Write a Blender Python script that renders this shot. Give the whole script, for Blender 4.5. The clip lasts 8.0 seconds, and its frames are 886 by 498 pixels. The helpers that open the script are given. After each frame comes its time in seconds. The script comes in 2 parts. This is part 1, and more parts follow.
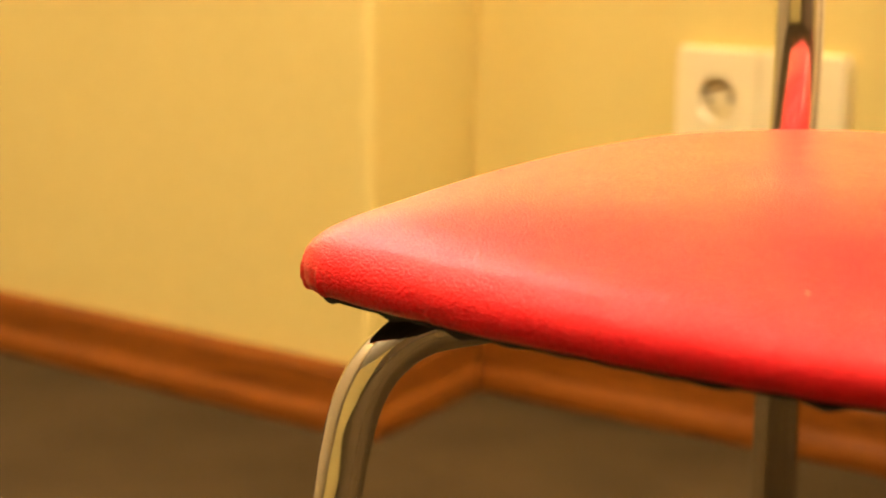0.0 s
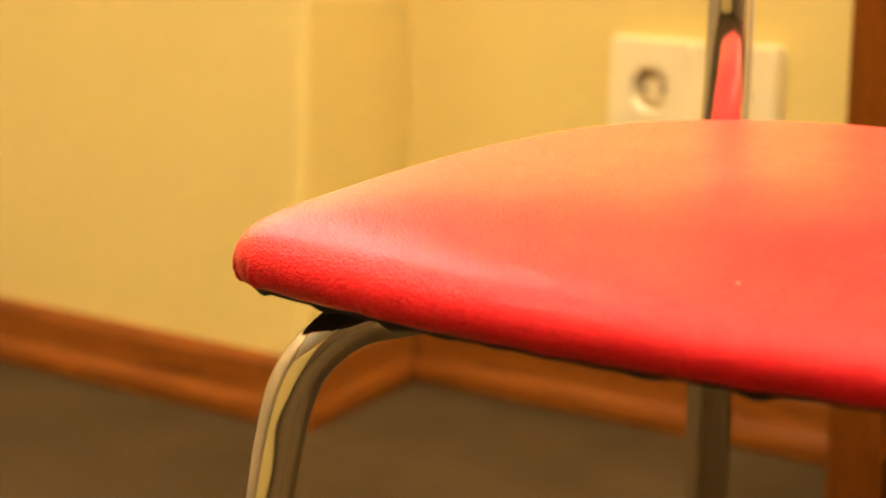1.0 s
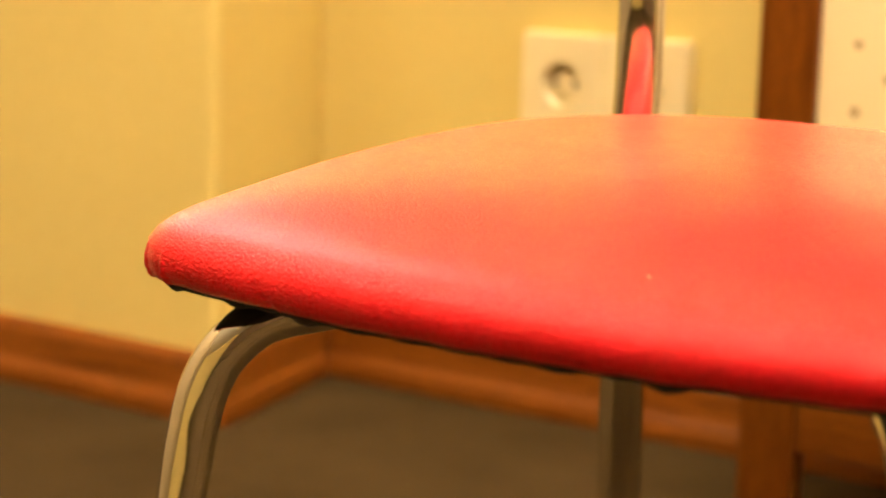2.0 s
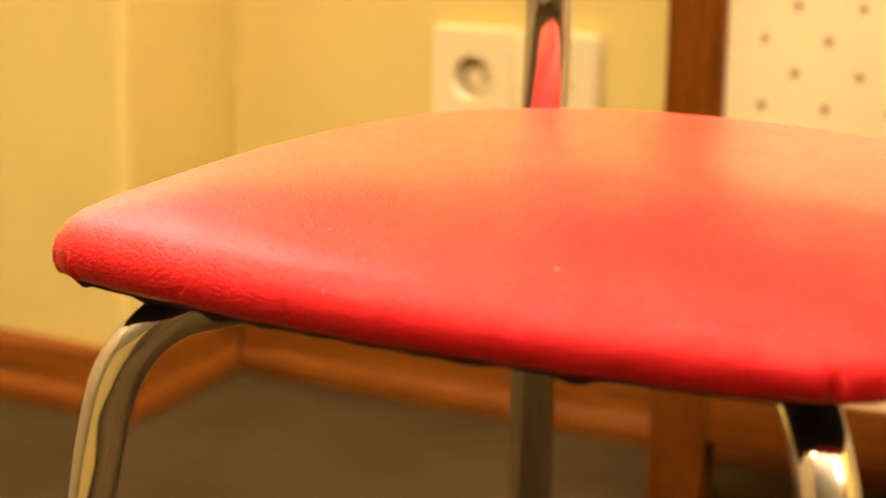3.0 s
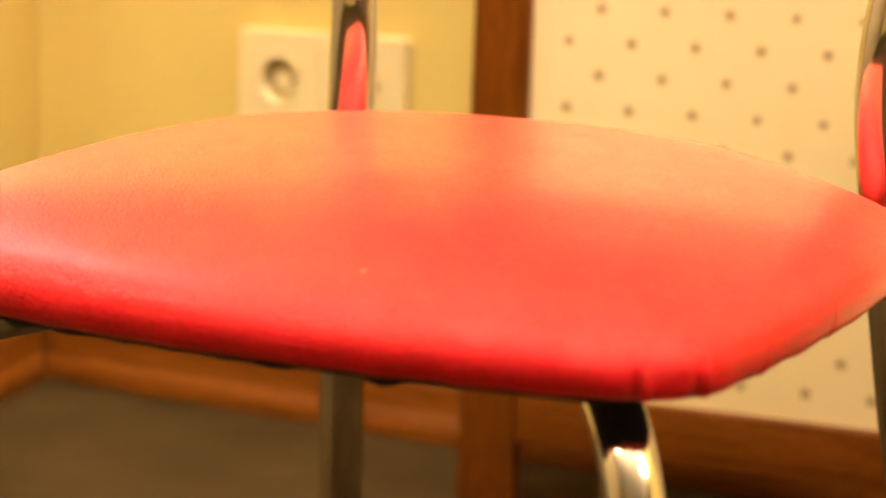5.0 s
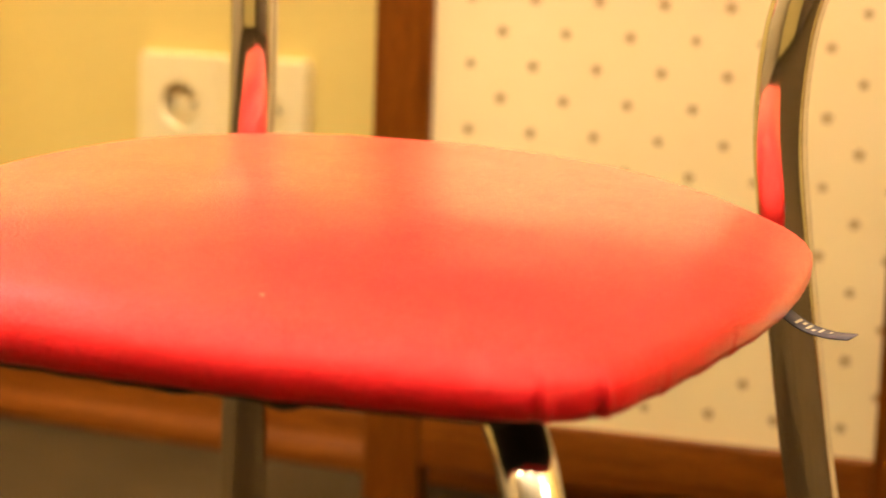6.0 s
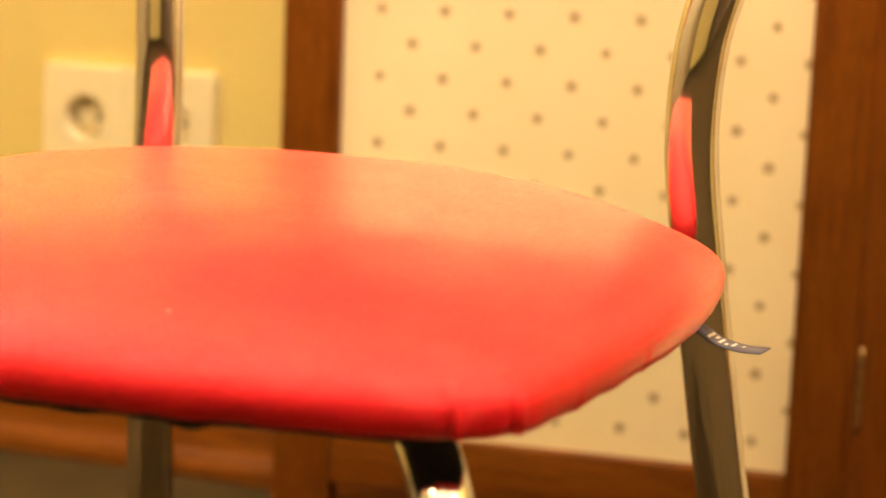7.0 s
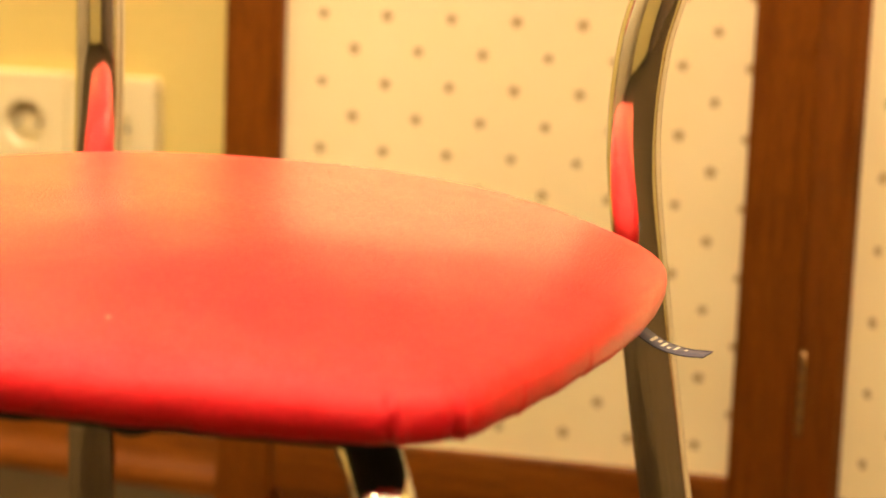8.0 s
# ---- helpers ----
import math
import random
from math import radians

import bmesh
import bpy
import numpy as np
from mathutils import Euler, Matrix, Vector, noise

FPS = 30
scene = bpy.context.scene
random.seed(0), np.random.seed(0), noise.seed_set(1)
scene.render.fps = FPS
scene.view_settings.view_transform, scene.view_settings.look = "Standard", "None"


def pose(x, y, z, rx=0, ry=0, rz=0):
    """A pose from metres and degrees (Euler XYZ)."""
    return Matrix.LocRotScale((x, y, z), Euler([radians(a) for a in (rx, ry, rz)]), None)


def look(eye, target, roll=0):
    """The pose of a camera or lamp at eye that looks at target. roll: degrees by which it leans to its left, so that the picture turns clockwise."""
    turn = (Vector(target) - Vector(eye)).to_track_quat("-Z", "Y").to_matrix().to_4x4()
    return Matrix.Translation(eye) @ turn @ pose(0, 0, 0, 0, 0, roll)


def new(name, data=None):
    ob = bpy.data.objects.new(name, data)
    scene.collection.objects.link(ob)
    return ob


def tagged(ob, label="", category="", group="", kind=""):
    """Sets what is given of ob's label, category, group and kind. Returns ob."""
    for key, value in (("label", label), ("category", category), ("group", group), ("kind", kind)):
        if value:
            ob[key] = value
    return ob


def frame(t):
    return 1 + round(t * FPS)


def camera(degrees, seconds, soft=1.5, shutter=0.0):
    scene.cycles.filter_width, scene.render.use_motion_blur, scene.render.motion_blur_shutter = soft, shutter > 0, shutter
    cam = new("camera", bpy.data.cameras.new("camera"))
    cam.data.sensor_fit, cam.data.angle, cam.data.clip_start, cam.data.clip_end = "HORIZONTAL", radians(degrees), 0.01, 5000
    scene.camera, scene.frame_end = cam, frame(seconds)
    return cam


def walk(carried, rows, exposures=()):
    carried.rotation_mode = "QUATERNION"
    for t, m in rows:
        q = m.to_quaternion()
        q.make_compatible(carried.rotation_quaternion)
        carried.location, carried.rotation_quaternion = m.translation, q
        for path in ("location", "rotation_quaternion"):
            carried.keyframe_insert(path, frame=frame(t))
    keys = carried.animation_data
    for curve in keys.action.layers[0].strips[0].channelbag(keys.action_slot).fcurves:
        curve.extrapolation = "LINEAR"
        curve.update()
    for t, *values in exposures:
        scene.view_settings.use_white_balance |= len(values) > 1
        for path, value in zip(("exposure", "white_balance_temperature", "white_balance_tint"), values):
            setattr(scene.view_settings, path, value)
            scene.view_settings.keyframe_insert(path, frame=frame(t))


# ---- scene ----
cam = camera(25.25, 8.0, shutter=0.5)
PATH = [
    (0, (0.0023, -0.0040, 0.4306), (-0.61932, 0.76039, 0.25945), 1.15),
    (0.5, (0.0031, -0.0035, 0.4311), (-0.60527, 0.77073, 0.25667), 1.15),
    (1, (0.0034, -0.0032, 0.4311), (-0.59234, 0.78054, 0.25564), 1.25),
    (1.5, (0.0034, -0.0032, 0.4311), (-0.57441, 0.79366, 0.25488), 1.42),
    (3, (0.0071, -0.0053, 0.4319), (-0.51633, 0.82776, 0.25284), 1.56),
    (3.5, (0.0080, -0.0053, 0.4317), (-0.49298, 0.84126, 0.25213), 1.70),
    (4, (0.0081, -0.0046, 0.4313), (-0.47090, 0.85472, 0.25201), 1.82),
    (4.5, (0.0085, -0.0045, 0.4317), (-0.45097, 0.86541, 0.25211), 1.94),
    (6, (0.0085, -0.0002, 0.4305), (-0.39045, 0.90253, 0.26925), 2.01),
    (6.5, (0.0047, 0.0068, 0.4295), (-0.37088, 0.92020, 0.27229), 2.17),
    (7, (0.0039, 0.0095, 0.4291), (-0.35335, 0.93089, 0.27625), 2.27),
    (7.5, (0.0039, 0.0116, 0.4282), (-0.33777, 0.93950, 0.27869), 2.28),
    (8, (0.0040, 0.0112, 0.4285), (-0.32711, 0.94297, 0.27960), 2.32),
]
walk(cam, [(t, look(eye, target, roll)) for t, eye, target, roll in PATH])

cam.data.dof.use_dof = True
cam.data.dof.focus_distance = 0.80
cam.data.dof.aperture_fstop = 8.0

# ---------------------------------------------------------------- light
world = bpy.data.worlds.new("world")
scene.world = world
world.use_nodes = True
world.node_tree.nodes["Background"].inputs[0].default_value = (1.0, 0.8, 0.55, 1)
world.node_tree.nodes["Background"].inputs[1].default_value = 0.02
scene.view_settings.exposure = 0.0

WARM = (1.0, 0.76, 0.46)


# ---------------------------------------------------------------- materials
def material(name, base, rough=0.5, metal=0.0, spec=0.5):
    m = bpy.data.materials.new(name)
    m.use_nodes = True
    b = m.node_tree.nodes["Principled BSDF"]
    b.inputs["Base Color"].default_value = (*base, 1)
    b.inputs["Roughness"].default_value = rough
    b.inputs["Metallic"].default_value = metal
    b.inputs["Specular IOR Level"].default_value = spec
    return m


def node(m, kind, **values):
    n = m.node_tree.nodes.new(kind)
    for key, value in values.items():
        n.inputs[key].default_value = value
    return n


def link(m, a, b):
    m.node_tree.links.new(a, b)


def shader(m):
    return m.node_tree.nodes["Principled BSDF"]


def coords(m, stretch=(1, 1, 1), space="Object"):
    tc = node(m, "ShaderNodeTexCoord")
    mp = node(m, "ShaderNodeMapping", Scale=stretch)
    link(m, tc.outputs[space], mp.inputs["Vector"])
    return mp.outputs["Vector"]


def noise_tex(m, vec, scale, detail=4.0, rough=0.55):
    n = node(m, "ShaderNodeTexNoise", Scale=scale, Detail=detail, Roughness=rough)
    link(m, vec, n.inputs["Vector"])
    return n.outputs["Fac"]


def ramp(m, fac, stops, soft=False):
    r = m.node_tree.nodes.new("ShaderNodeValToRGB")
    if soft:
        r.color_ramp.interpolation = "B_SPLINE"
    e = r.color_ramp.elements
    while len(e) < len(stops):
        e.new(0.5)
    for el, (pos, col) in zip(e, stops):
        el.position, el.color = pos, (*col, 1)
    link(m, fac, r.inputs["Fac"])
    return r.outputs["Color"]


def mix(m, fac, a, b, mode="MIX"):
    n = m.node_tree.nodes.new("ShaderNodeMix")
    n.data_type, n.blend_type = "RGBA", mode
    if isinstance(fac, float):
        n.inputs[0].default_value = fac
    else:
        link(m, fac, n.inputs[0])
    for sock, v in ((n.inputs[6], a), (n.inputs[7], b)):
        if isinstance(v, tuple):
            sock.default_value = (*v, 1)
        else:
            link(m, v, sock)
    return n.outputs[2]


def bump(m, height, strength, distance, before=None):
    n = node(m, "ShaderNodeBump", Strength=strength, Distance=distance)
    link(m, height, n.inputs["Height"])
    if before is not None:
        link(m, before, n.inputs["Normal"])
    return n.outputs["Normal"]


def rough_range(m, fac, lo, hi):
    n = node(m, "ShaderNodeMapRange")
    n.inputs["To Min"].default_value, n.inputs["To Max"].default_value = lo, hi
    link(m, fac, n.inputs["Value"])
    link(m, n.outputs["Result"], shader(m).inputs["Roughness"])


def red_vinyl():
    m = material("red_vinyl", (0.78, 0.008, 0.014), 0.42, 0, 0.32)
    v = coords(m)
    warp = node(m, "ShaderNodeTexNoise", Scale=160.0, Detail=2.0)
    link(m, v, warp.inputs["Vector"])
    add = m.node_tree.nodes.new("ShaderNodeMixRGB")
    add.blend_type = "LINEAR_LIGHT"
    add.inputs[0].default_value = 0.0009
    link(m, v, add.inputs[1])
    link(m, warp.outputs["Color"], add.inputs[2])
    cell = m.node_tree.nodes.new("ShaderNodeTexVoronoi")
    cell.feature = "DISTANCE_TO_EDGE"
    cell.inputs["Scale"].default_value = 540
    link(m, add.outputs[0], cell.inputs["Vector"])
    rise = node(m, "ShaderNodeMapRange")
    rise.inputs["From Max"].default_value = 0.28
    link(m, cell.outputs["Distance"], rise.inputs["Value"])
    n1 = bump(m, noise_tex(m, v, 70, 3), 0.03, 0.002)
    n2 = bump(m, rise.outputs["Result"], 0.65, 0.0004, n1)
    link(m, n2, shader(m).inputs["Normal"])
    # the lacquer on the grain only shines at a low angle
    gloss = node(m, "ShaderNodeBsdfGlossy", Roughness=0.24)
    link(m, bump(m, rise.outputs["Result"], 0.17, 0.0003), gloss.inputs["Normal"])
    facing = node(m, "ShaderNodeLayerWeight", Blend=0.5)
    amount = ramp(m, facing.outputs["Facing"], [(0.42, (0, 0, 0)), (0.55, (0.045, 0.045, 0.045)), (0.67, (0.08, 0.08, 0.08)), (0.715, (0.15, 0.15, 0.15)), (0.755, (0.42, 0.42, 0.41)), (0.80, (0.58, 0.58, 0.57)), (0.86, (0.64, 0.64, 0.62)), (0.93, (0.64, 0.64, 0.62))], True)
    # the grooves of the grain stay dull
    grain_gloss = ramp(m, rise.outputs["Result"], [(0.05, (0.15, 0.15, 0.15)), (0.5, (1.16, 1.16, 1.16))])
    link(m, mix(m, 1.0, amount, grain_gloss, "MULTIPLY"), gloss.inputs["Color"])
    both = m.node_tree.nodes.new("ShaderNodeAddShader")
    link(m, shader(m).outputs[0], both.inputs[0])
    link(m, gloss.outputs[0], both.inputs[1])
    link(m, both.outputs[0], m.node_tree.nodes["Material Output"].inputs["Surface"])
    col = ramp(m, noise_tex(m, v, 35, 5), [(0.3, (0.69, 0.006, 0.014)), (0.7, (0.75, 0.008, 0.020))])
    # grain shading put into the colour: grooves darkened to bring out the grain
    groove_shade = ramp(m, rise.outputs["Result"], [(0.0, (0.72, 0.72, 0.72)), (0.45, (1, 1, 1))])
    link(m, mix(m, 1.0, col, groove_shade, "MULTIPLY"), shader(m).inputs["Base Color"])
    rough_range(m, noise_tex(m, v, 55, 4), 0.37, 0.45)
    return m


def chrome():
    m = material("chrome", (0.78, 0.76, 0.72), 0.06, 1.0)
    v = coords(m)
    rough_range(m, noise_tex(m, v, 90, 6), 0.035, 0.10)
    n = bump(m, noise_tex(m, v, 240, 3), 0.02, 0.0005)
    link(m, n, shader(m).inputs["Normal"])
    return m


def painted_wall():
    m = material("cream_wallpaper", (0.62, 0.52, 0.22), 0.6, 0, 0.3)
    v = coords(m)
    fac = noise_tex(m, v, 3.0, 4)
    col = ramp(m, fac, [(0.3, (0.66, 0.53, 0.19)), (0.7, (0.71, 0.58, 0.22))])
    fib = noise_tex(m, coords(m, (1, 1, 0.35)), 420, 4)
    col2 = mix(m, 0.25, col, ramp(m, fib, [(0.35, (0.60, 0.47, 0.16)), (0.65, (0.74, 0.61, 0.25))]))
    link(m, col2, shader(m).inputs["Base Color"])
    link(m, bump(m, fib, 0.25, 0.0006), shader(m).inputs["Normal"])
    return m


def carpet():
    m = material("brown_carpet", (0.07, 0.055, 0.04), 0.95, 0, 0.1)
    v = coords(m)
    pile = noise_tex(m, v, 480, 3, 0.7)
    col = ramp(m, pile, [(0.3, (0.034, 0.022, 0.009)), (0.7, (0.084, 0.055, 0.025))])
    big = ramp(m, noise_tex(m, v, 9, 4), [(0.3, (0.8, 0.8, 0.8)), (0.7, (1.15, 1.15, 1.15))])
    link(m, mix(m, 1.0, col, big, "MULTIPLY"), shader(m).inputs["Base Color"])
    link(m, bump(m, pile, 0.8, 0.003), shader(m).inputs["Normal"])
    return m


def wood(name, dark, light, stretch=(30, 30, 2.2), rough=0.38):
    m = material(name, light, rough, 0, 0.22)
    v = coords(m, stretch)
    grain = noise_tex(m, v, 4.0, 6, 0.6)
    fine = noise_tex(m, coords(m, tuple(s * 8 for s in stretch)), 5.0, 3, 0.6)
    col = ramp(m, grain, [(0.32, dark), (0.55, light), (0.75, tuple(0.7 * a + 0.3 * b for a, b in zip(dark, light)))])
    streak = ramp(m, fine, [(0.35, (0.72, 0.72, 0.72)), (0.6, (1.05, 1.05, 1.05))])
    link(m, mix(m, 1.0, col, streak, "MULTIPLY"), shader(m).inputs["Base Color"])
    link(m, bump(m, fine, 0.15, 0.0006), shader(m).inputs["Normal"])
    rough_range(m, grain, rough - 0.08, rough + 0.1)
    return m


def fabric():
    m = material("cream_fabric", (0.80, 0.76, 0.66), 0.85, 0, 0.2)
    v = coords(m)
    weave = noise_tex(m, v, 700, 2, 0.6)
    soft = noise_tex(m, v, 6, 4)
    col = ramp(m, soft, [(0.3, (0.80, 0.68, 0.43)), (0.7, (0.86, 0.75, 0.50))])
    link(m, col, shader(m).inputs["Base Color"])
    link(m, bump(m, weave, 0.25, 0.0005), shader(m).inputs["Normal"])
    return m


def plain(name, base, rough, metal=0.0, grain=200, amount=0.12):
    m = material(name, base, rough, metal)
    v = coords(m)
    fac = noise_tex(m, v, grain, 4)
    lo = tuple(c * (1 - amount) for c in base)
    hi = tuple(min(1, c * (1 + amount)) for c in base)
    link(m, ramp(m, fac, [(0.3, lo), (0.7, hi)]), shader(m).inputs["Base Color"])
    rough_range(m, noise_tex(m, v, grain / 5, 4), max(0.02, rough - 0.08), min(1, rough + 0.08))
    return m


def glowing(name, color, strength):
    m = material(name, color, 0.4)
    shader(m).inputs["Emission Color"].default_value = (*color, 1)
    shader(m).inputs["Emission Strength"].default_value = strength
    return m


RED = red_vinyl()
CHROME = chrome()
WALL = painted_wall()
CARPET = carpet()
BASEBOARD = wood("baseboard_wood", (0.11, 0.028, 0.002), (0.22, 0.064, 0.006), (2.2, 30, 30), 0.4)
FRAME = wood("frame_wood", (0.10, 0.026, 0.0015), (0.19, 0.054, 0.004))
FRAME_ACROSS = wood("frame_wood_across", (0.10, 0.026, 0.0015), (0.19, 0.054, 0.004), (2.2, 30, 30))
FABRIC = fabric()
DOT = plain("grey_print", (0.46, 0.34, 0.18), 0.9, 0, 900, 0.35)
BLACK = plain("black_cloth", (0.012, 0.011, 0.011), 0.85)
PLASTIC = plain("ivory_plastic", (0.82, 0.72, 0.48), 0.35, 0, 30, 0.03)
HOLE = plain("dark_hole", (0.03, 0.025, 0.02), 0.6)
STEEL = plain("zinc_steel", (0.55, 0.53, 0.50), 0.35, 1.0)
BRASS = plain("hinge_brass", (0.34, 0.22, 0.10), 0.5, 1.0)
RIBBON = plain("navy_ribbon", (0.055, 0.05, 0.085), 0.6)
THREAD = plain("pale_thread", (0.55, 0.50, 0.42), 0.7)
# finishes of two unseen walls, toned to shape the reflections in the chrome
DARK_REFLECT = wood("dark_reflection_wall", (0.10, 0.068, 0.042), (0.19, 0.13, 0.085), (6, 6, 1), 0.5)
TAN_REFLECT = wood("tan_reflection_wall", (0.30, 0.23, 0.13), (0.44, 0.35, 0.21), (6, 6, 1), 0.5)
WELL = plain("recess_ivory_plastic", (0.82, 0.72, 0.48), 0.5, 0, 60, 0.05)
CEILING = plain("ceiling_paint", (0.78, 0.76, 0.70), 0.8, 0, 8, 0.03)
# globes of unseen added lamps, strengths tuned to balance walls and seat
GLOBE = glowing("frosted_globe", (1.0, 0.75, 0.42), 31)
# glow of the unseen window, added for the pale highlight on the seat
PANE_GLOW = glowing("added_glow_pane", (0.97, 0.95, 0.95), 6.5)
GLOBE_DIM = glowing("frosted_globe_near", WARM, 107)
GLOBE_FAR = glowing("frosted_globe_far", WARM, 80)


# ---------------------------------------------------------------- mesh helpers
def part(name, bm, mat, parent=None, label="", smooth=True):
    me = bpy.data.meshes.new(name)
    bmesh.ops.recalc_face_normals(bm, faces=bm.faces)
    bm.to_mesh(me)
    bm.free()
    me.materials.append(mat)
    if smooth:
        for p in me.polygons:
            p.use_smooth = True
    ob = new(name, me)
    if parent is not None:
        ob.parent = parent
    if label:
        tagged(ob, label)
    return ob


def box(lo, hi, bevel=0.0, m=None):
    bm = bmesh.new()
    bmesh.ops.create_cube(bm, size=1)
    size = [h - l for l, h in zip(lo, hi)]
    mid = [(h + l) / 2 for l, h in zip(lo, hi)]
    for v in bm.verts:
        v.co = Vector([c * s + o for c, s, o in zip(v.co, size, mid)])
    if bevel:
        bmesh.ops.bevel(bm, geom=bm.edges[:], offset=bevel, segments=2, affect="EDGES", profile=0.6)
    if m is not None:
        bm.transform(m)
    return bm


def spline(points, steps=10):
    """Catmull-Rom through the points."""
    p = [Vector(q) for q in points]
    p = [2 * p[0] - p[1]] + p + [2 * p[-1] - p[-2]]
    out = []
    for i in range(1, len(p) - 2):
        a, b, c, d = p[i - 1:i + 3]
        for k in range(steps):
            s = k / steps
            out.append(0.5 * (2 * b + (c - a) * s + (2 * a - 5 * b + 4 * c - d) * s * s + (3 * b - a - 3 * c + d) * s ** 3))
    out.append(p[-2])
    return out


def tube(path, radius, sides=28, caps=True):
    bm = bmesh.new()
    n = len(path)
    tang = [(path[min(i + 1, n - 1)] - path[max(i - 1, 0)]).normalized() for i in range(n)]
    ref = Vector((0, 1, 0)) if abs(tang[0].y) < 0.9 else Vector((1, 0, 0))
    normal = (ref - tang[0] * ref.dot(tang[0])).normalized()
    rings = []
    for p, t in zip(path, tang):
        normal = (normal - t * normal.dot(t)).normalized()
        other = t.cross(normal)
        rings.append([bm.verts.new(p + radius * (math.cos(2 * math.pi * k / sides) * normal + math.sin(2 * math.pi * k / sides) * other)) for k in range(sides)])
    for a, b in zip(rings, rings[1:]):
        for k in range(sides):
            bm.faces.new((a[k], a[(k + 1) % sides], b[(k + 1) % sides], b[k]))
    if caps:
        bm.faces.new(rings[0])
        bm.faces.new(rings[-1])
    return bm


def lathe(profile, sides=32, m=None, caps=True):
    """Turns (radius, height) pairs about z."""
    bm = bmesh.new()
    rings = []
    for r, z in profile:
        rings.append([bm.verts.new((r * math.cos(2 * math.pi * k / sides), r * math.sin(2 * math.pi * k / sides), z)) for k in range(sides)])
    for a, b in zip(rings, rings[1:]):
        for k in range(sides):
            bm.faces.new((a[k], a[(k + 1) % sides], b[(k + 1) % sides], b[k]))
    if caps:
        bm.faces.new(rings[0])
        bm.faces.new(rings[-1])
    if m is not None:
        bm.transform(m)
    return bm


def extrude_profile(profile, a, b, m=None):
    """A (depth, height) profile drawn along x from a to b; depth goes to -y."""
    bm = bmesh.new()
    ends = [[bm.verts.new((x, -d, z)) for d, z in profile] for x in (a, b)]
    n = len(profile)
    for k in range(n):
        bm.faces.new((ends[0][k], ends[0][(k + 1) % n], ends[1][(k + 1) % n], ends[1][k]))
    bm.faces.new(ends[0])
    bm.faces.new(ends[1])
    if m is not None:
        bm.transform(m)
    return bm


def empty(name, label, category, group="", kind="", m=None):
    ob = new(name)
    ob.empty_display_size = 0.05
    if m is not None:
        ob.matrix_world = m
    return tagged(ob, label, category, group, kind)


# ---------------------------------------------------------------- room
WALL_Y, DUCT_Y, DUCT_X, DUCT_EDGE = 1.388, 1.187, -1.094, -1.046
X0, X1, Y0, TOP = -2.3, 3.2, -4.6, 2.6


def structure(name, bm, mat, label, category):
    return tagged(part(name, bm, mat, smooth=False), label, category, kind="structure")


# opening for the added window, out of view
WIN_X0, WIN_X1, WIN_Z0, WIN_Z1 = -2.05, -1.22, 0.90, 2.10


def prism(bm, plan, z0, z1):
    low = [bm.verts.new((x, y, z0)) for x, y in plan]
    high = [bm.verts.new((x, y, z1)) for x, y in plan]
    for k in range(len(plan)):
        bm.faces.new((low[k], low[k - 1], high[k - 1], high[k]))
    bm.faces.new(low)
    bm.faces.new(high)


def duct():
    """The boxed-out stretch of wall, with an opening for the added window; its cheek leans back a little."""
    bm = bmesh.new()
    back = WALL_Y + 0.15
    prism(bm, [(WIN_X1, DUCT_Y), (DUCT_EDGE - 0.008, DUCT_Y), (DUCT_EDGE - 0.002, DUCT_Y + 0.002), (DUCT_EDGE, DUCT_Y + 0.008), (DUCT_X, WALL_Y), (DUCT_X, back), (WIN_X1, back)], 0, TOP)
    prism(bm, [(X0 - 0.15, DUCT_Y), (WIN_X0, DUCT_Y), (WIN_X0, back), (X0 - 0.15, back)], 0, TOP)
    for z0, z1 in ((0, WIN_Z0), (WIN_Z1, TOP)):
        prism(bm, [(WIN_X0, DUCT_Y), (WIN_X1, DUCT_Y), (WIN_X1, back), (WIN_X0, back)], z0, z1)
    return bm


structure("floor", box((X0 - 0.15, Y0 - 0.15, -0.12), (X1 + 0.15, WALL_Y + 0.15, 0)), CARPET, "dark brown short-pile carpet floor", "floor")
structure("ceiling", box((X0 - 0.15, Y0 - 0.15, TOP), (X1 + 0.15, WALL_Y + 0.15, TOP + 0.12)), CEILING, "plain white painted ceiling", "ceiling")
structure("wall_north", box((DUCT_X - 0.05, WALL_Y, 0), (X1 + 0.15, WALL_Y + 0.15, TOP)), WALL, "cream yellow papered wall behind the chair", "wall")
structure("wall_north_projection", duct(), WALL, "cream yellow boxed-out part of the papered wall", "wall")
# out of view; cream so that it brightens the chrome and adds fill
structure("wall_south", box((X0 - 0.15, Y0 - 0.15, 0), (X1 + 0.15, Y0, TOP)), WALL, "cream yellow papered wall", "wall")
# out of view; added in tan for the left strips on the chrome
structure("wall_west", box((X0 - 0.15, Y0, 0), (X0, DUCT_Y, TOP)), TAN_REFLECT, "unseen tan wall added to tone the chrome reflections", "wall")


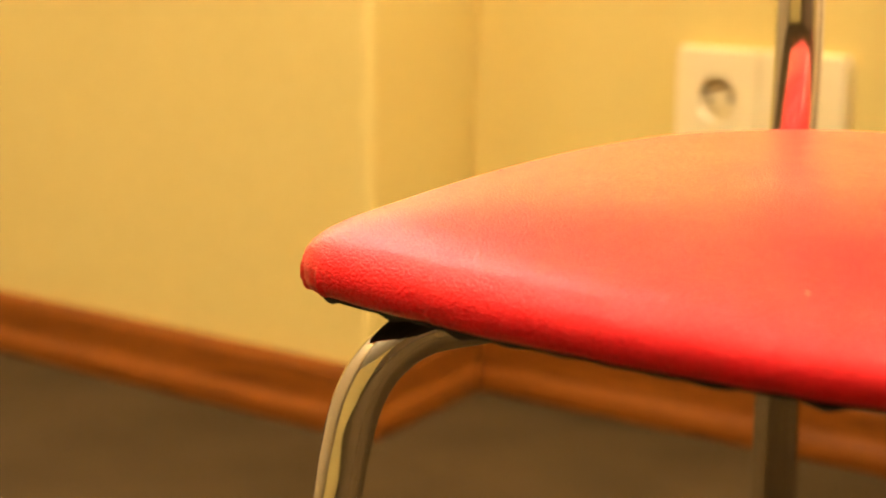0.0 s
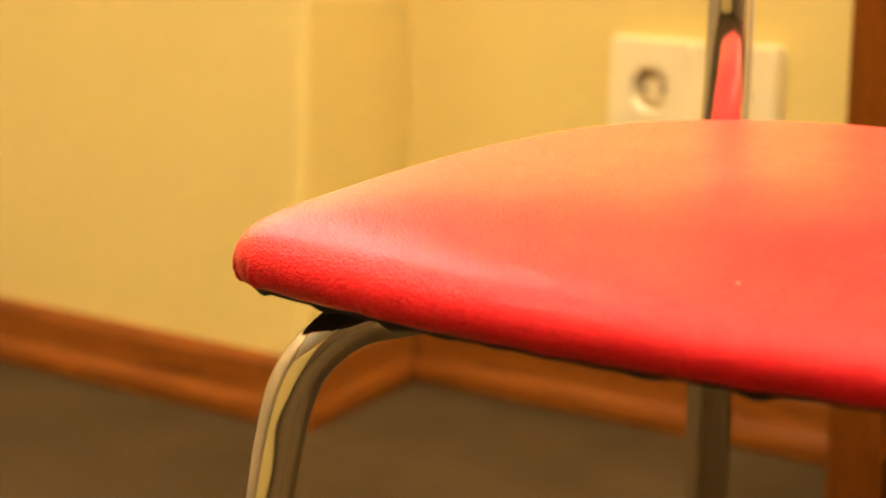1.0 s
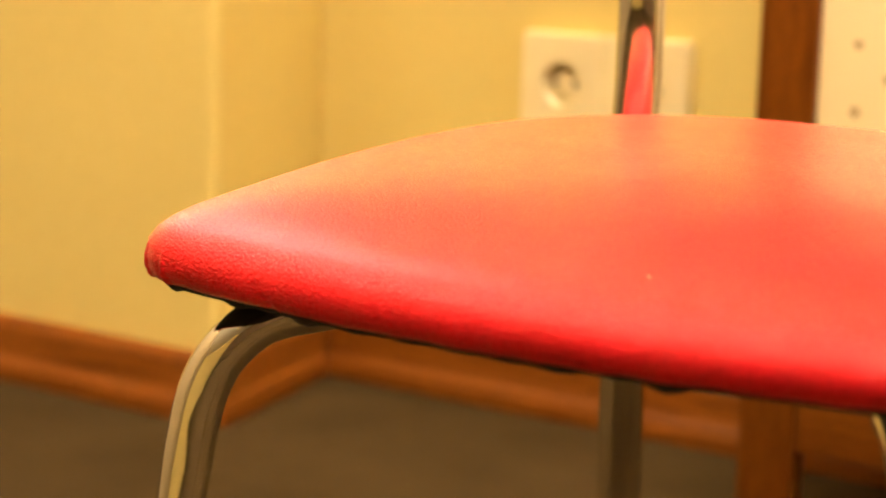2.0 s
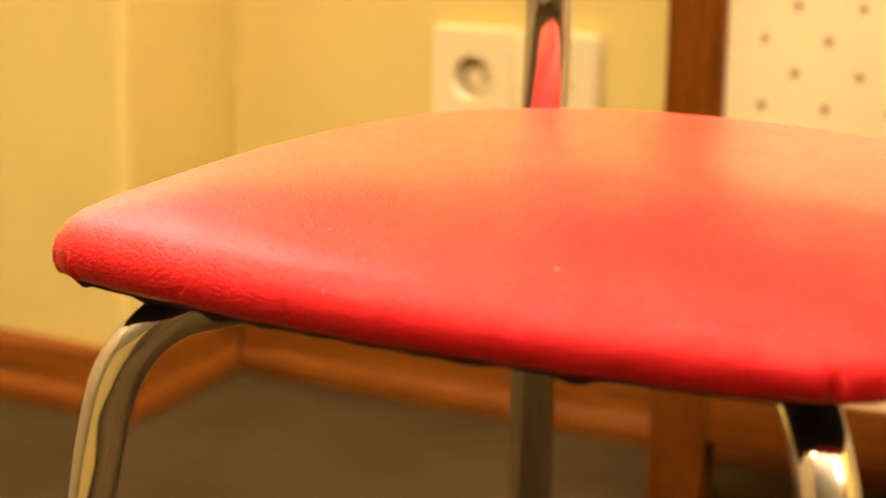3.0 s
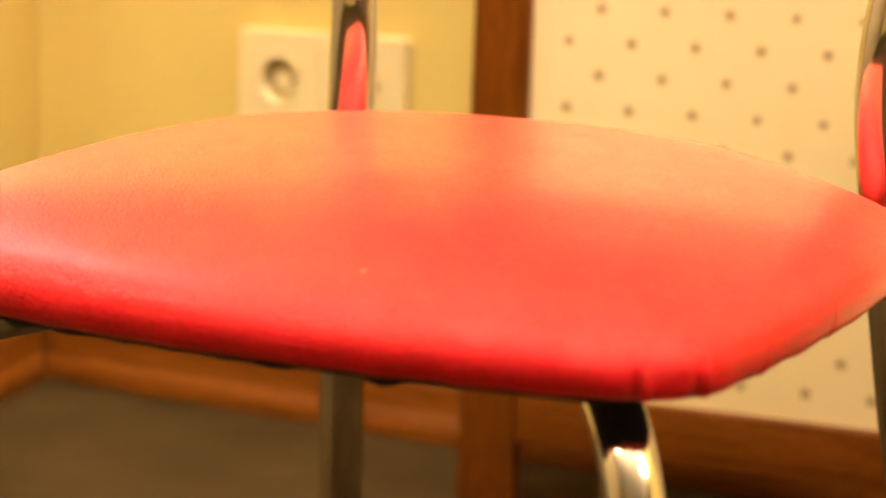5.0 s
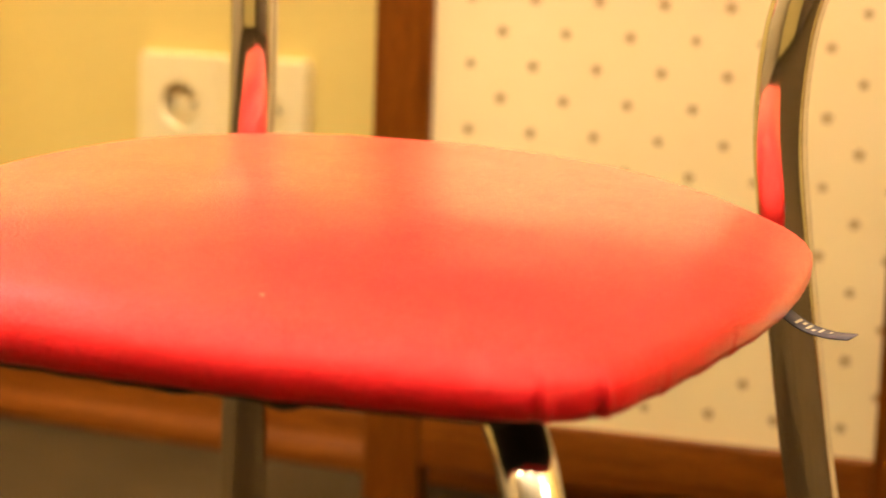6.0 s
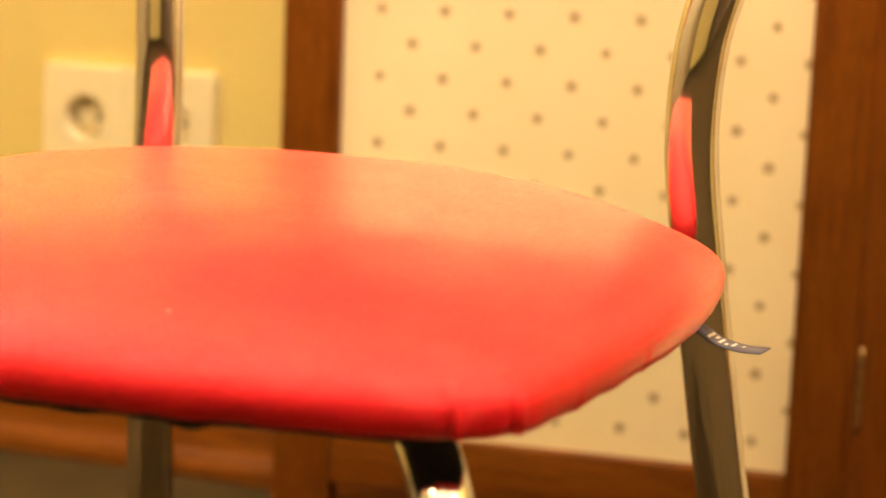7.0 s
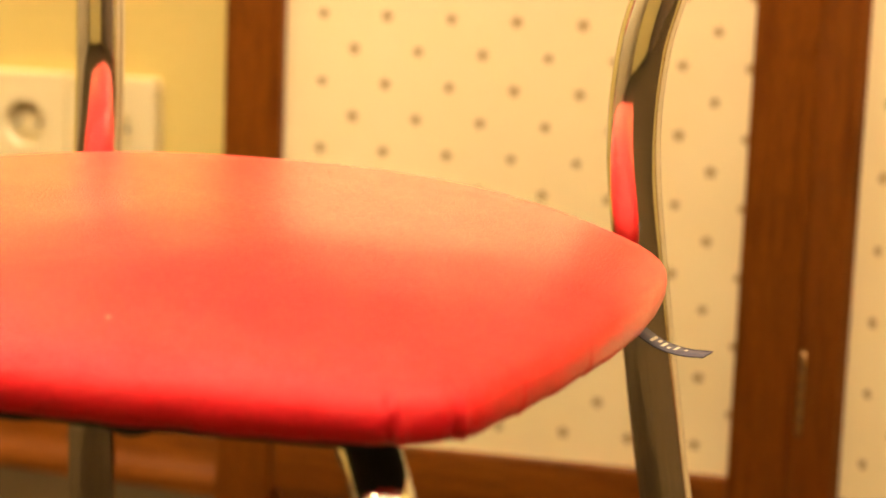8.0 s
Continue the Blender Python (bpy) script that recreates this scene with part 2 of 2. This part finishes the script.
# unseen window, added so that its glowing pane reflects in seat and chrome
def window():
    ob = empty("unseen_window_1", "unseen window added for the pale highlight on the seat", "window", kind="structure", m=pose(0, DUCT_Y, 0))
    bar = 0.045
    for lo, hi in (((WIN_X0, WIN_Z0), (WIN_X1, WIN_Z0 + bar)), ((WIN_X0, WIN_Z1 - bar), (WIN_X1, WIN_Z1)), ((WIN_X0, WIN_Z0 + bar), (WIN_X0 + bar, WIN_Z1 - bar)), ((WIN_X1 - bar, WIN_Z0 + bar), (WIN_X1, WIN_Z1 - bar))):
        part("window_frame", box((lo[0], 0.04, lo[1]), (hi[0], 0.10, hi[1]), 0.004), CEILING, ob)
    part("pane", box((WIN_X0 + bar, 0.07, WIN_Z0 + bar), (WIN_X1 - bar, 0.078, WIN_Z1 - bar)), PANE_GLOW, ob, "added glowing pane", False)


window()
# out of view; added dark for the right halves of the tubes
structure("wall_east", box((X1, Y0, 0), (X1 + 0.15, WALL_Y, TOP)), DARK_REFLECT, "unseen brown wall added to darken the chrome reflections", "wall")

# baseboard with a rounded foot and a hollow upper edge
SKIRT = [(0, 0), (0.021, 0), (0.022, 0.004), (0.0215, 0.012), (0.019, 0.018), (0.0165, 0.021), (0.0145, 0.026), (0.0135, 0.036), (0.0125, 0.046), (0.009, 0.052), (0.004, 0.0545), (0, 0.055)]


def skirt(a, b, m):
    return tagged(part("baseboard", extrude_profile(SKIRT, a, b, m), BASEBOARD, smooth=False), "brown wooden baseboard with a moulded foot", "baseboard", kind="structure")


skirt(DUCT_X + 0.022, X1, pose(0, WALL_Y, 0))
skirt(X0, DUCT_EDGE + 0.018, pose(0, DUCT_Y, 0))
skirt(-0.018, 0.2, pose(DUCT_EDGE, DUCT_Y, 0, 0, 0, 103.4))


# ---------------------------------------------------------------- socket
def socket_frame(w, h, depth, radius):
    """Square cover with a round opening, centred on the origin, front to -y."""
    bm = bmesh.new()
    n = 48
    rings = []
    for inset, y, hole in ((0, 0, False), (0, -depth + 0.002, False), (0.0015, -depth, False), (0, -depth, True), (0, 0, True)):
        ring = []
        for k in range(n):
            a = 2 * math.pi * (k + 0.5) / n
            c, s = math.cos(a), math.sin(a)
            if hole:
                x, z = radius * c, radius * s
            else:
                f = min((w - inset) / max(abs(c), 1e-6), (h - inset) / max(abs(s), 1e-6))
                x, z = f * c, f * s
            ring.append(bm.verts.new((x, y, z)))
        rings.append(ring)
    for a, b in zip(rings, rings[1:]):
        for k in range(n):
            bm.faces.new((a[k], a[(k + 1) % n], b[(k + 1) % n], b[k]))
    return bm


def double_socket():
    ob = empty("wall_socket", "ivory plastic double wall socket on the yellow wall", "socket", m=pose(-0.7995, WALL_Y, 0.280))
    for x in (-0.0387, 0.0387):
        bm = socket_frame(0.0386, 0.0415, 0.012, 0.0192)
        bm.transform(pose(x, 0, 0))
        cover = part("cover", bm, PLASTIC, ob, "", False)
        turn = pose(x, -0.012, 0, 90, 0, 0)
        part("ring", lathe([(0.0210, 0.0), (0.0208, 0.0004), (0.0196, 0.0005), (0.0182, 0.0002), (0.0165, -0.0080), (0.0163, -0.0080), (0.0192, -0.001)], 48, turn, False), PLASTIC, cover)
        part("well", lathe([(0.0166, -0.0088), (0.0166, -0.0080), (0.0001, -0.0080)], 36, turn), WELL, cover, "shaded round recess")
        # flat black discs: the shade inside the pin holes is put into colour
        for dx in (-0.0095, 0.0095):
            part("pin_hole_disc", lathe([(0.0022, -0.0082), (0.0022, -0.0076), (0.0001, -0.0076)], 14, turn @ pose(dx, 0, 0)), BLACK, cover)
        for s in (-1, 1):
            part("earth_clip", box((-0.0025, -0.0010, -0.0080), (0.0025, 0.0010, -0.003), 0.0004, turn @ pose(0, s * 0.0160, 0)), PLASTIC, cover)
    return ob


double_socket()


# ---------------------------------------------------------------- folding screen
PITCH = 0.0442  # between dots of one row
ROW = 0.02272  # between rows


def screen_panel(ob, width, height, first_x, first_z):
    """One leaf: x along it, front to -y."""
    st, th, foot = 0.0405, 0.026, 0.052
    for x in (0, width - st):
        part("stile", box((x, -th / 2, 0), (x + st, th / 2, height), 0.002), FRAME, ob)
    rail = 0.040
    part("rail", box((st, -th / 2 + 0.002, foot), (width - st, th / 2 - 0.002, foot + rail), 0.002), FRAME_ACROSS, ob)
    part("rail", box((st, -th / 2 + 0.002, height - rail - 0.01), (width - st, th / 2 - 0.002, height - 0.01), 0.002), FRAME_ACROSS, ob)
    cloth = part("cloth", box((st - 0.001, -0.004, foot + rail - 0.001), (width - st + 0.001, -0.001, height - rail - 0.009)), FABRIC, ob, "cream cloth with small grey dots", False)
    far = bmesh.new()
    j = 0
    z = first_z
    rnd = random.Random(5)
    while z < height - 0.07:
        x = first_x + (PITCH / 2 if j % 2 else 0)
        while x < width - st - 0.001:
            if x > st + 0.001:
                # a small flower-like blot of five petals
                r = 0.0036 * rnd.uniform(0.9, 1.1)
                turn = rnd.uniform(0, 6.28)
                bm = bmesh.new() if z < 0.46 else far
                pts = [bm.verts.new((x + rr * math.cos(a + turn), -0.0044, z + rr * math.sin(a + turn))) for a, rr in ((2 * math.pi * k / 20, r * (1 + 0.28 * math.cos(5 * 2 * math.pi * k / 20))) for k in range(20))]
                bm.faces.new(pts)
                if z < 0.46:
                    part("dot", bm, DOT, ob, "", False)
            x += PITCH
        z += ROW
        j += 1
    tagged(part("printed_dots", far, DOT, ob, "small grey printed dots", False), kind="stuff")
    return ob


def folding_screen():
    ob = empty("folding_screen", "wooden folding screen with dotted cream cloth panels", "screen", m=pose(-0.593, 1.242, 0, 0, 0, 6.3))
    leaf = new("leaf")
    leaf.parent = ob
    screen_panel(leaf, 0.396, 1.25, 0.0668, 0.1113)
    leaf2 = new("leaf")
    leaf2.parent = ob
    leaf2.matrix_local = pose(0.400, 0, 0, 0, 0, -41)
    screen_panel(leaf2, 0.396, 1.25, 0.0595, 0.1185)
    for z in (0.155, 1.08):
        hinge = part("hinge", tube([Vector((0.4012, -0.0155, z - 0.028 + 0.0056 * k)) for k in range(11)], 0.0032, 14), BRASS, ob, "small brass butt hinge")
        for k in range(4):
            part("knuckle_joint", tube([Vector((0.4012, -0.0155, z - 0.017 + 0.0112 * k + d)) for d in (-0.0004, 0.0004)], 0.0035, 14), HOLE, hinge)
    return ob


folding_screen()


# ---------------------------------------------------------------- chair
CX = -0.3425
SX, HALF = -0.3559, 0.1742
FRONT, BACK = 0.5253, 0.9038
CREST = 0.6858
AROUND, INWARD, FINER = 300, 26, 4


def seat_outline(n=56):
    """Points and outward normals of the seat's widest line, evenly spaced, from the front left corner round."""
    rf, rb = 0.0306, 0.0328
    turn = np.arange(15) / 14 * math.pi / 2
    along = np.arange(1, n)[:, None] / n

    def corner(cx, cy, r, a0):
        return np.stack([cx + r * np.cos(a0 + turn), cy + r * np.sin(a0 + turn)], 1)

    def side(p, q):
        return np.array(p) + (np.array(q) - np.array(p)) * along

    pts = np.concatenate([
        corner(SX - HALF + rf, FRONT + rf, rf, math.pi), side((SX - HALF + rf, FRONT), (SX + HALF - rf, FRONT)),
        corner(SX + HALF - rf, FRONT + rf, rf, 1.5 * math.pi), side((SX + HALF, FRONT + rf), (SX + HALF, BACK - rb)),
        corner(SX + HALF - rb, BACK - rb, rb, 0), side((SX + HALF - rb, BACK), (SX - HALF + rb, BACK)),
        corner(SX - HALF + rb, BACK - rb, rb, math.pi / 2), side((SX - HALF, BACK - rb), (SX - HALF, FRONT + rf))])
    s = (pts[:, 0] - SX) / HALF
    w = (pts[:, 1] - FRONT) / (BACK - FRONT)
    x = pts[:, 0] + 0.0132 * np.sign(s) * s * s * 4 * w * (1 - w) + 0.0007 * s * w
    y = pts[:, 1] + 0.0211 * s * s * (1 - w) ** 2 - 0.0845 * np.abs(s) ** 2.2 * w * w
    loop = np.stack([np.append(x, x[0]), np.append(y, y[0])], 1)
    length = np.append(0, np.cumsum(np.hypot(*np.diff(loop, axis=0).T)))
    even = np.arange(AROUND) * length[-1] / AROUND
    out = np.stack([np.interp(even, length, loop[:, 0]), np.interp(even, length, loop[:, 1])], 1)
    t = np.roll(out, -1, 0) - np.roll(out, 1, 0)
    t /= np.linalg.norm(t, axis=1)[:, None]
    return out, np.stack([t[:, 1], -t[:, 0]], 1)


def under(y):
    return 0.2816 + 0.0227 * (y - 0.535)


def rim(x, y):
    return 0.3084 + 0.0715 * (y - 0.535) + -0.0009 * (x - SX) / HALF


def top_height(x, y):
    """The crown of the cushion before the cover is stretched over it."""
    u = np.minimum(1.0, np.abs((x - SX) / (HALF - 0.008)))
    s = np.clip((y - CREST + 0.10) / 0.20, 0, 1)
    s = s * s * (3 - 2 * s)
    v = np.minimum(1.0, np.abs(y - CREST) / ((1 - s) * (CREST - FRONT - 0.010) + s * (BACK - 0.010 - CREST)))
    crown = 0.0098 * ((1 - u ** 3.570) * (1 - v ** 1.500)) ** 1.194
    return under(y) + (rim(x, y) - under(y)) * 0.985 + crown


# pleats where the cover is gathered round the corners: place on the outline, strength, and how high they run
PLEATS = [(-0.516, 0.556, 1.0, 0.55), (-0.503, 0.543, 0.8, 0.45), (-0.1955, 0.5440, 1.7, 0.72), (-0.1790, 0.5600, 1.5, 0.66), (-0.17, 0.60, 0.4, 0.4), (-0.165, 0.66, 0.35, 0.4), (-0.44, 0.533, 0.3, 0.3), (-0.26, 0.533, 0.3, 0.3)]


def seat_cover():
    pts, nor = seat_outline()
    prof = [(0.030, 0.03), (0.014, 0.0), (0.0070, -0.015), (0.0046, 0.0), (0.0030, 0.05), (0.0014, 0.16), (0.0003, 0.32), (0.0, 0.48), (0.0009, 0.62), (0.0034, 0.75), (0.0078, 0.86), (0.0140, 0.94), (0.0220, 0.985)]
    rings = []
    for d, s in prof:
        q = pts - nor * d * (1.2194 if s > 0.48 else 1.0)
        z = under(q[:, 1]) + (rim(q[:, 0], q[:, 1]) - under(q[:, 1])) * s - 0.0168 * s * np.maximum(0, nor[:, 1])
        rings.append(np.column_stack([q, z]))
    mid = np.array([SX, 0.5 * (FRONT + BACK)])
    for k in range(1, INWARD):
        q = mid + (rings[len(prof) - 1][:, :2] - mid) * (1 - k / INWARD)
        rings.append(np.column_stack([q, top_height(q[:, 0], q[:, 1])]))
    grid = np.array(rings)
    tip = np.array([*mid, top_height(*mid)])
    # the cover is stretched: soften the line between edge roll and crown
    for first, rounds in ((10, 50), (8, 10), (6, 4)):
        for _ in range(rounds):
            cur = grid[first:]
            inner = np.concatenate([grid[first + 1:], np.broadcast_to(tip, (1, AROUND, 3))])
            mean = (np.roll(cur, 1, 1) + np.roll(cur, -1, 1) + grid[first - 1:-1] + inner) / 4
            tip = 0.5 * tip + 0.5 * grid[-1].mean(0)
            grid[first:] = 0.5 * cur + 0.5 * mean
    high = np.clip((grid[..., 2] - under(grid[..., 1])) / 0.025, 0, 1)
    grid[..., 2] += -0.0022 * (grid[..., 0] - SX) / HALF * high * np.clip((grid[..., 1] - 0.56) / 0.16, 0, 1)
    # finer round the edge, for the gathers there
    a, b, c, d = np.roll(grid, 1, 1), grid, np.roll(grid, -1, 1), np.roll(grid, -2, 1)
    fine = np.empty((len(grid), AROUND * FINER, 3))
    for k in range(FINER):
        f = k / FINER
        fine[:, k::FINER] = 0.5 * (2 * b + (c - a) * f + (2 * a - 5 * b + 4 * c - d) * f * f + (3 * b - a - 3 * c + d) * f ** 3)
    grid = fine
    nor = np.stack([np.interp(np.arange(AROUND * FINER) / FINER, np.arange(AROUND + 1), np.append(v, v[0])) for v in nor.T], 1)
    pts = grid[7, :, :2].copy()
    tangent = np.stack([-nor[:, 1], nor[:, 0]], 1)
    # gathers in the edge roll, and the looseness of the cover where it is stapled
    for (d, s), ring in zip(prof[:11], grid):
        for px, py, a, reach in PLEATS:
            far = ((np.array([px, py]) - pts) * tangent).sum(1) + 0.004 * max(0.0, 0.25 - s)
            near = np.hypot(pts[:, 0] - px, pts[:, 1] - py) < 0.02
            fall = max(0.0, 1 - s / reach) ** 0.7
            push = near * a * fall * (0.0021 * np.exp(-(far / 0.0013) ** 2) - 0.0012 * np.exp(-((far - 0.0034) / 0.0024) ** 2))
            ring[:, :2] += nor * push[:, None]
        for i, (x, y) in enumerate(pts):
            ring[i, 2] += noise.noise(Vector((x * 55, y * 55, 3))) * 0.0008 * max(0, 1 - s / 0.4)
    # soft lumps of the padding
    for ring in grid[12:]:
        for v in ring:
            v[2] += 0.0003 * noise.noise(Vector((v[0] * 22, v[1] * 22, 0)))
    n = AROUND * FINER
    bm = bmesh.new()
    rows = [[bm.verts.new(v) for v in ring] for ring in grid]
    for a, b in zip(rows, rows[1:]):
        for i in range(n):
            bm.faces.new((a[i], a[(i + 1) % n], b[(i + 1) % n], b[i]))
    top = bm.verts.new(tip)
    for i in range(n):
        bm.faces.new((rows[-1][i], rows[-1][(i + 1) % n], top))
    return bm


def seat_board():
    """Black cloth under the seat with a ragged, stapled edge that hangs out along the front."""
    bm = bmesh.new()
    pts, nor = seat_outline()
    rings = []
    for d, dz in ((0.05, 0.004), (0.022, 0.001), (0.0080, 0.0002), (0.0058, -0.0008), (0.0066, -0.0019), (0.016, -0.0017), (0.03, -0.0005)):
        ring = []
        for (x, y), (nx, ny) in zip(pts, nor):
            front = max(0.0, -ny - 0.55) / 0.45 if x < -0.21 else 0.0
            rag = 0.0022 * noise.noise(Vector((x * 60, y * 38, 7))) if dz < 0.002 else 0
            sag = 0.009 * front * max(0, noise.noise(Vector((x * 48, y * 34, 11))) - 0.12) if dz < 0 else 0
            inset = d + rag + (0.0015 * (1 - front) if dz < 0.002 else 0)
            qx, qy = x - nx * inset, y - ny * inset
            ring.append(bm.verts.new((qx, qy, under(qy) + dz * (0.55 + 0.45 * front) - sag)))
        rings.append(ring)
    m = len(pts)
    for a, b in zip(rings, rings[1:]):
        for i in range(m):
            bm.faces.new((a[i], a[(i + 1) % m], b[(i + 1) % m], b[i]))
    bm.faces.new(rings[-1])
    bm.faces.new(rings[0])
    return bm


def backrest_pad():
    """Padded red back fixed in front of the uprights, rounded all round and bowed to the rear."""
    bm = bmesh.new()
    w, h, t = 0.170, 0.108, 0.015
    nu, nv = 36, 24
    for side in (-1, 1):
        grid = []
        for j in range(nv + 1):
            row = []
            for i in range(nu + 1):
                a, b = 2 * i / nu - 1, 2 * j / nv - 1
                # square to rounded square
                x = w * a * math.sqrt(1 - 0.16 * b * b)
                z = h * b * math.sqrt(1 - 0.05 * a * a)
                d = t * max(0.0, (1 - a ** 8) * (1 - b ** 8)) ** 0.35
                bow = 0.016 * (1 - (x / w) ** 2)
                row.append(bm.verts.new((BACK_AXIS + x, 0.878 + bow - side * d + 0.25 * z, 0.548 + z)))
            grid.append(row)
        for j in range(nv):
            for i in range(nu):
                bm.faces.new((grid[j][i], grid[j][i + 1], grid[j + 1][i + 1], grid[j + 1][i]))
    bmesh.ops.remove_doubles(bm, verts=bm.verts[:], dist=0.0002)
    return bm


TUBE = 0.0099
REAR_TUBE = 0.0121
BACK_AXIS = -0.3465


def mirror(points, axis=CX):
    return [(2 * axis - x, y, z) for x, y, z in points]


REAR = [(-0.5205, 0.940, 0.004), (-0.5085, 0.912, 0.12), (-0.4985, 0.893, 0.20), (-0.4895, 0.878, 0.29), (-0.4845, 0.8715, 0.345), (-0.4838, 0.8698, 0.39), (-0.4885, 0.8765, 0.43), (-0.4970, 0.892, 0.50), (-0.5010, 0.922, 0.58), (-0.490, 0.938, 0.645), (-0.465, 0.945, 0.674), (-0.43, 0.948, 0.680)]
FRONT_LEG = [(-0.503, 0.508, 0.004), (-0.498, 0.529, 0.12), (-0.4950, 0.543, 0.195), (-0.4938, 0.548, 0.2205), (-0.4910, 0.5525, 0.2415), (-0.4852, 0.5595, 0.2570), (-0.476, 0.572, 0.2680), (-0.464, 0.592, 0.2715), (-0.455, 0.625, 0.2720), (-0.452, 0.68, 0.272), (-0.455, 0.78, 0.273), (-0.4685, 0.838, 0.273), (-0.4775, 0.860, 0.273)]


def view_shift(z):
    """Sideways shift of one rear upright at height z, fitted to the camera's view."""
    fitted = ((0.0, -0.002), (0.25, -0.0036), (0.30, -0.0050), (0.36, -0.0046), (0.39, -0.0012), (0.42, 0.0022), (0.46, 0.0042), (0.52, 0.004), (0.60, 0.003), (0.67, 0.0))
    for (a, p), (b, q) in zip(fitted, fitted[1:]):
        if z <= b:
            return p + (q - p) * max(0.0, z - a) / (b - a)
    return 0.0


def chair():
    ob = empty("chair", "small chrome tube chair with a red vinyl seat", "chair", m=pose(CX, 0.70, 0))
    home = pose(-CX, -0.70, 0)

    def add(name, bm, mat, parent=None, label=""):
        bm.transform(home)
        return part(name, bm, mat, parent or ob, label)

    seat = add("seat", seat_cover(), RED, None, "red grained vinyl seat cushion")
    add("backrest", backrest_pad(), RED, None, "red padded vinyl backrest")
    add("seat_underside", seat_board(), BLACK, seat, "black cloth under the seat")
    bent = [(x + view_shift(z), y, z) for x, y, z in mirror(REAR, BACK_AXIS)]
    frame_rear = REAR + bent[::-1]
    add("back_frame", tube(spline(frame_rear, 12), REAR_TUBE, 36), CHROME, None, "bent chrome tube of the back and rear legs")
    for side in (FRONT_LEG, mirror(FRONT_LEG, CX - 0.003)):
        add("front_leg", tube(spline(side, 12), TUBE, 36), CHROME, None, "bent chrome tube leg running on under the seat")
    add("cross_plate", box((CX - 0.135, 0.835, 0.272), (CX + 0.135, 0.862, 0.276), 0.001), STEEL)
    for path, axis in ((REAR, BACK_AXIS), (FRONT_LEG, CX - 0.003)):
        for x, y, z in (path[0], mirror(path, axis)[0]):
            x += view_shift(0) if path is REAR and x > CX else 0
            add("foot_cap", lathe([(0.0128, 0.0), (0.0132, 0.003), (0.0128, 0.014), (0.0112, 0.016)], 24, pose(x, y, 0)), BLACK)
    # sewn-in ribbon at the side
    bm = bmesh.new()
    spine = spline([(-0.188, 0.768, 0.2860), (-0.180, 0.767, 0.2825), (-0.171, 0.765, 0.2782), (-0.161, 0.763, 0.2764), (-0.151, 0.761, 0.2768)], 8)
    w, th = Vector((0.001, 0.0048, 0.0004)), Vector((0, 0, 0.0003))
    rows = [[bm.verts.new(p + a * w + b * th) for a, b in ((-1, -1), (1, -1), (1, 1), (-1, 1))] for p in spine]
    for a, b in zip(rows, rows[1:]):
        for k in range(4):
            bm.faces.new((a[k], a[(k + 1) % 4], b[(k + 1) % 4], b[k]))
    bm.faces.new(rows[0])
    bm.faces.new(rows[-1])
    ribbon = add("ribbon_tag", bm, RIBBON, None, "dark blue ribbon tag with pale woven bars")
    for i, wide, shift in ((13, 0.62, 0), (15, 0.30, 0.25), (17, 0.55, 0), (19, 0.24, -0.3), (21, 0.50, 0.1), (24, 0.22, 0.2)):
        p, q = spine[i], spine[i + 1]
        bm = bmesh.new()
        up = Vector((0, 0, 0.0006)) + shift * w
        vs = [bm.verts.new(v) for v in (p - wide * w + up, q - wide * w + up, q + wide * w + up, p + wide * w + up)]
        bm.faces.new(vs)
        add("woven_bar", bm, THREAD, ribbon)
    return ob


chair()


def lint(x, y, z):
    bm = bmesh.new()
    bmesh.ops.create_icosphere(bm, subdivisions=2, radius=0.0004)
    for v in bm.verts:
        v.co *= 1 + 0.5 * noise.noise(v.co * 2500)
        v.co.x *= 1.5
    ob = part("lint", bm, THREAD)
    ob.matrix_world = pose(x, y, z, 0, 0, 40)
    return tagged(ob, "tiny white speck of lint on the red seat", "lint")


seat = next(ob for ob in bpy.data.objects if ob.name == "seat")
near = min((v.co for v in seat.data.vertices if v.co.z > 0.29), key=lambda c: (c.x + CX + 0.3032) ** 2 + (c.y + 0.70 - 0.5594) ** 2)
lint(near.x + CX, near.y + 0.70, near.z + 0.0003)


# ---------------------------------------------------------------- unseen lamps added to light the room
def added_lamp(x, y, drop, r, mat):
    ob = empty("added_lamp", "unseen lamp added to light the room, with a glowing globe", "lamp", "pendant lamps", m=pose(x, y, TOP))
    part("canopy", lathe([(0.06, 0.0), (0.06, -0.015), (0.02, -0.03), (0.006, -0.04)], 24), BRASS, ob)
    part("stem", tube([Vector((0, 0, -0.03)), Vector((0, 0, -drop))], 0.005, 12), BRASS, ob)
    part("globe", lathe([(max(0.0005, r * math.sin(math.pi * k / 14)), -drop - r + r * math.cos(math.pi * k / 14)) for k in range(15)], 28), mat, ob, "frosted glass globe")
    return ob


# added on the left to brighten the wall beside the screen
added_lamp(-1.40, -0.55, 0.10, 0.22, GLOBE)
# added overhead, where the backrest throws no shadow on the screen
added_lamp(-0.20, 0.15, 0.10, 0.22, GLOBE_DIM)
# added on the right for the boxed-out wall's cheek and the chrome
added_lamp(1.70, 0.55, 0.10, 0.22, GLOBE_FAR)
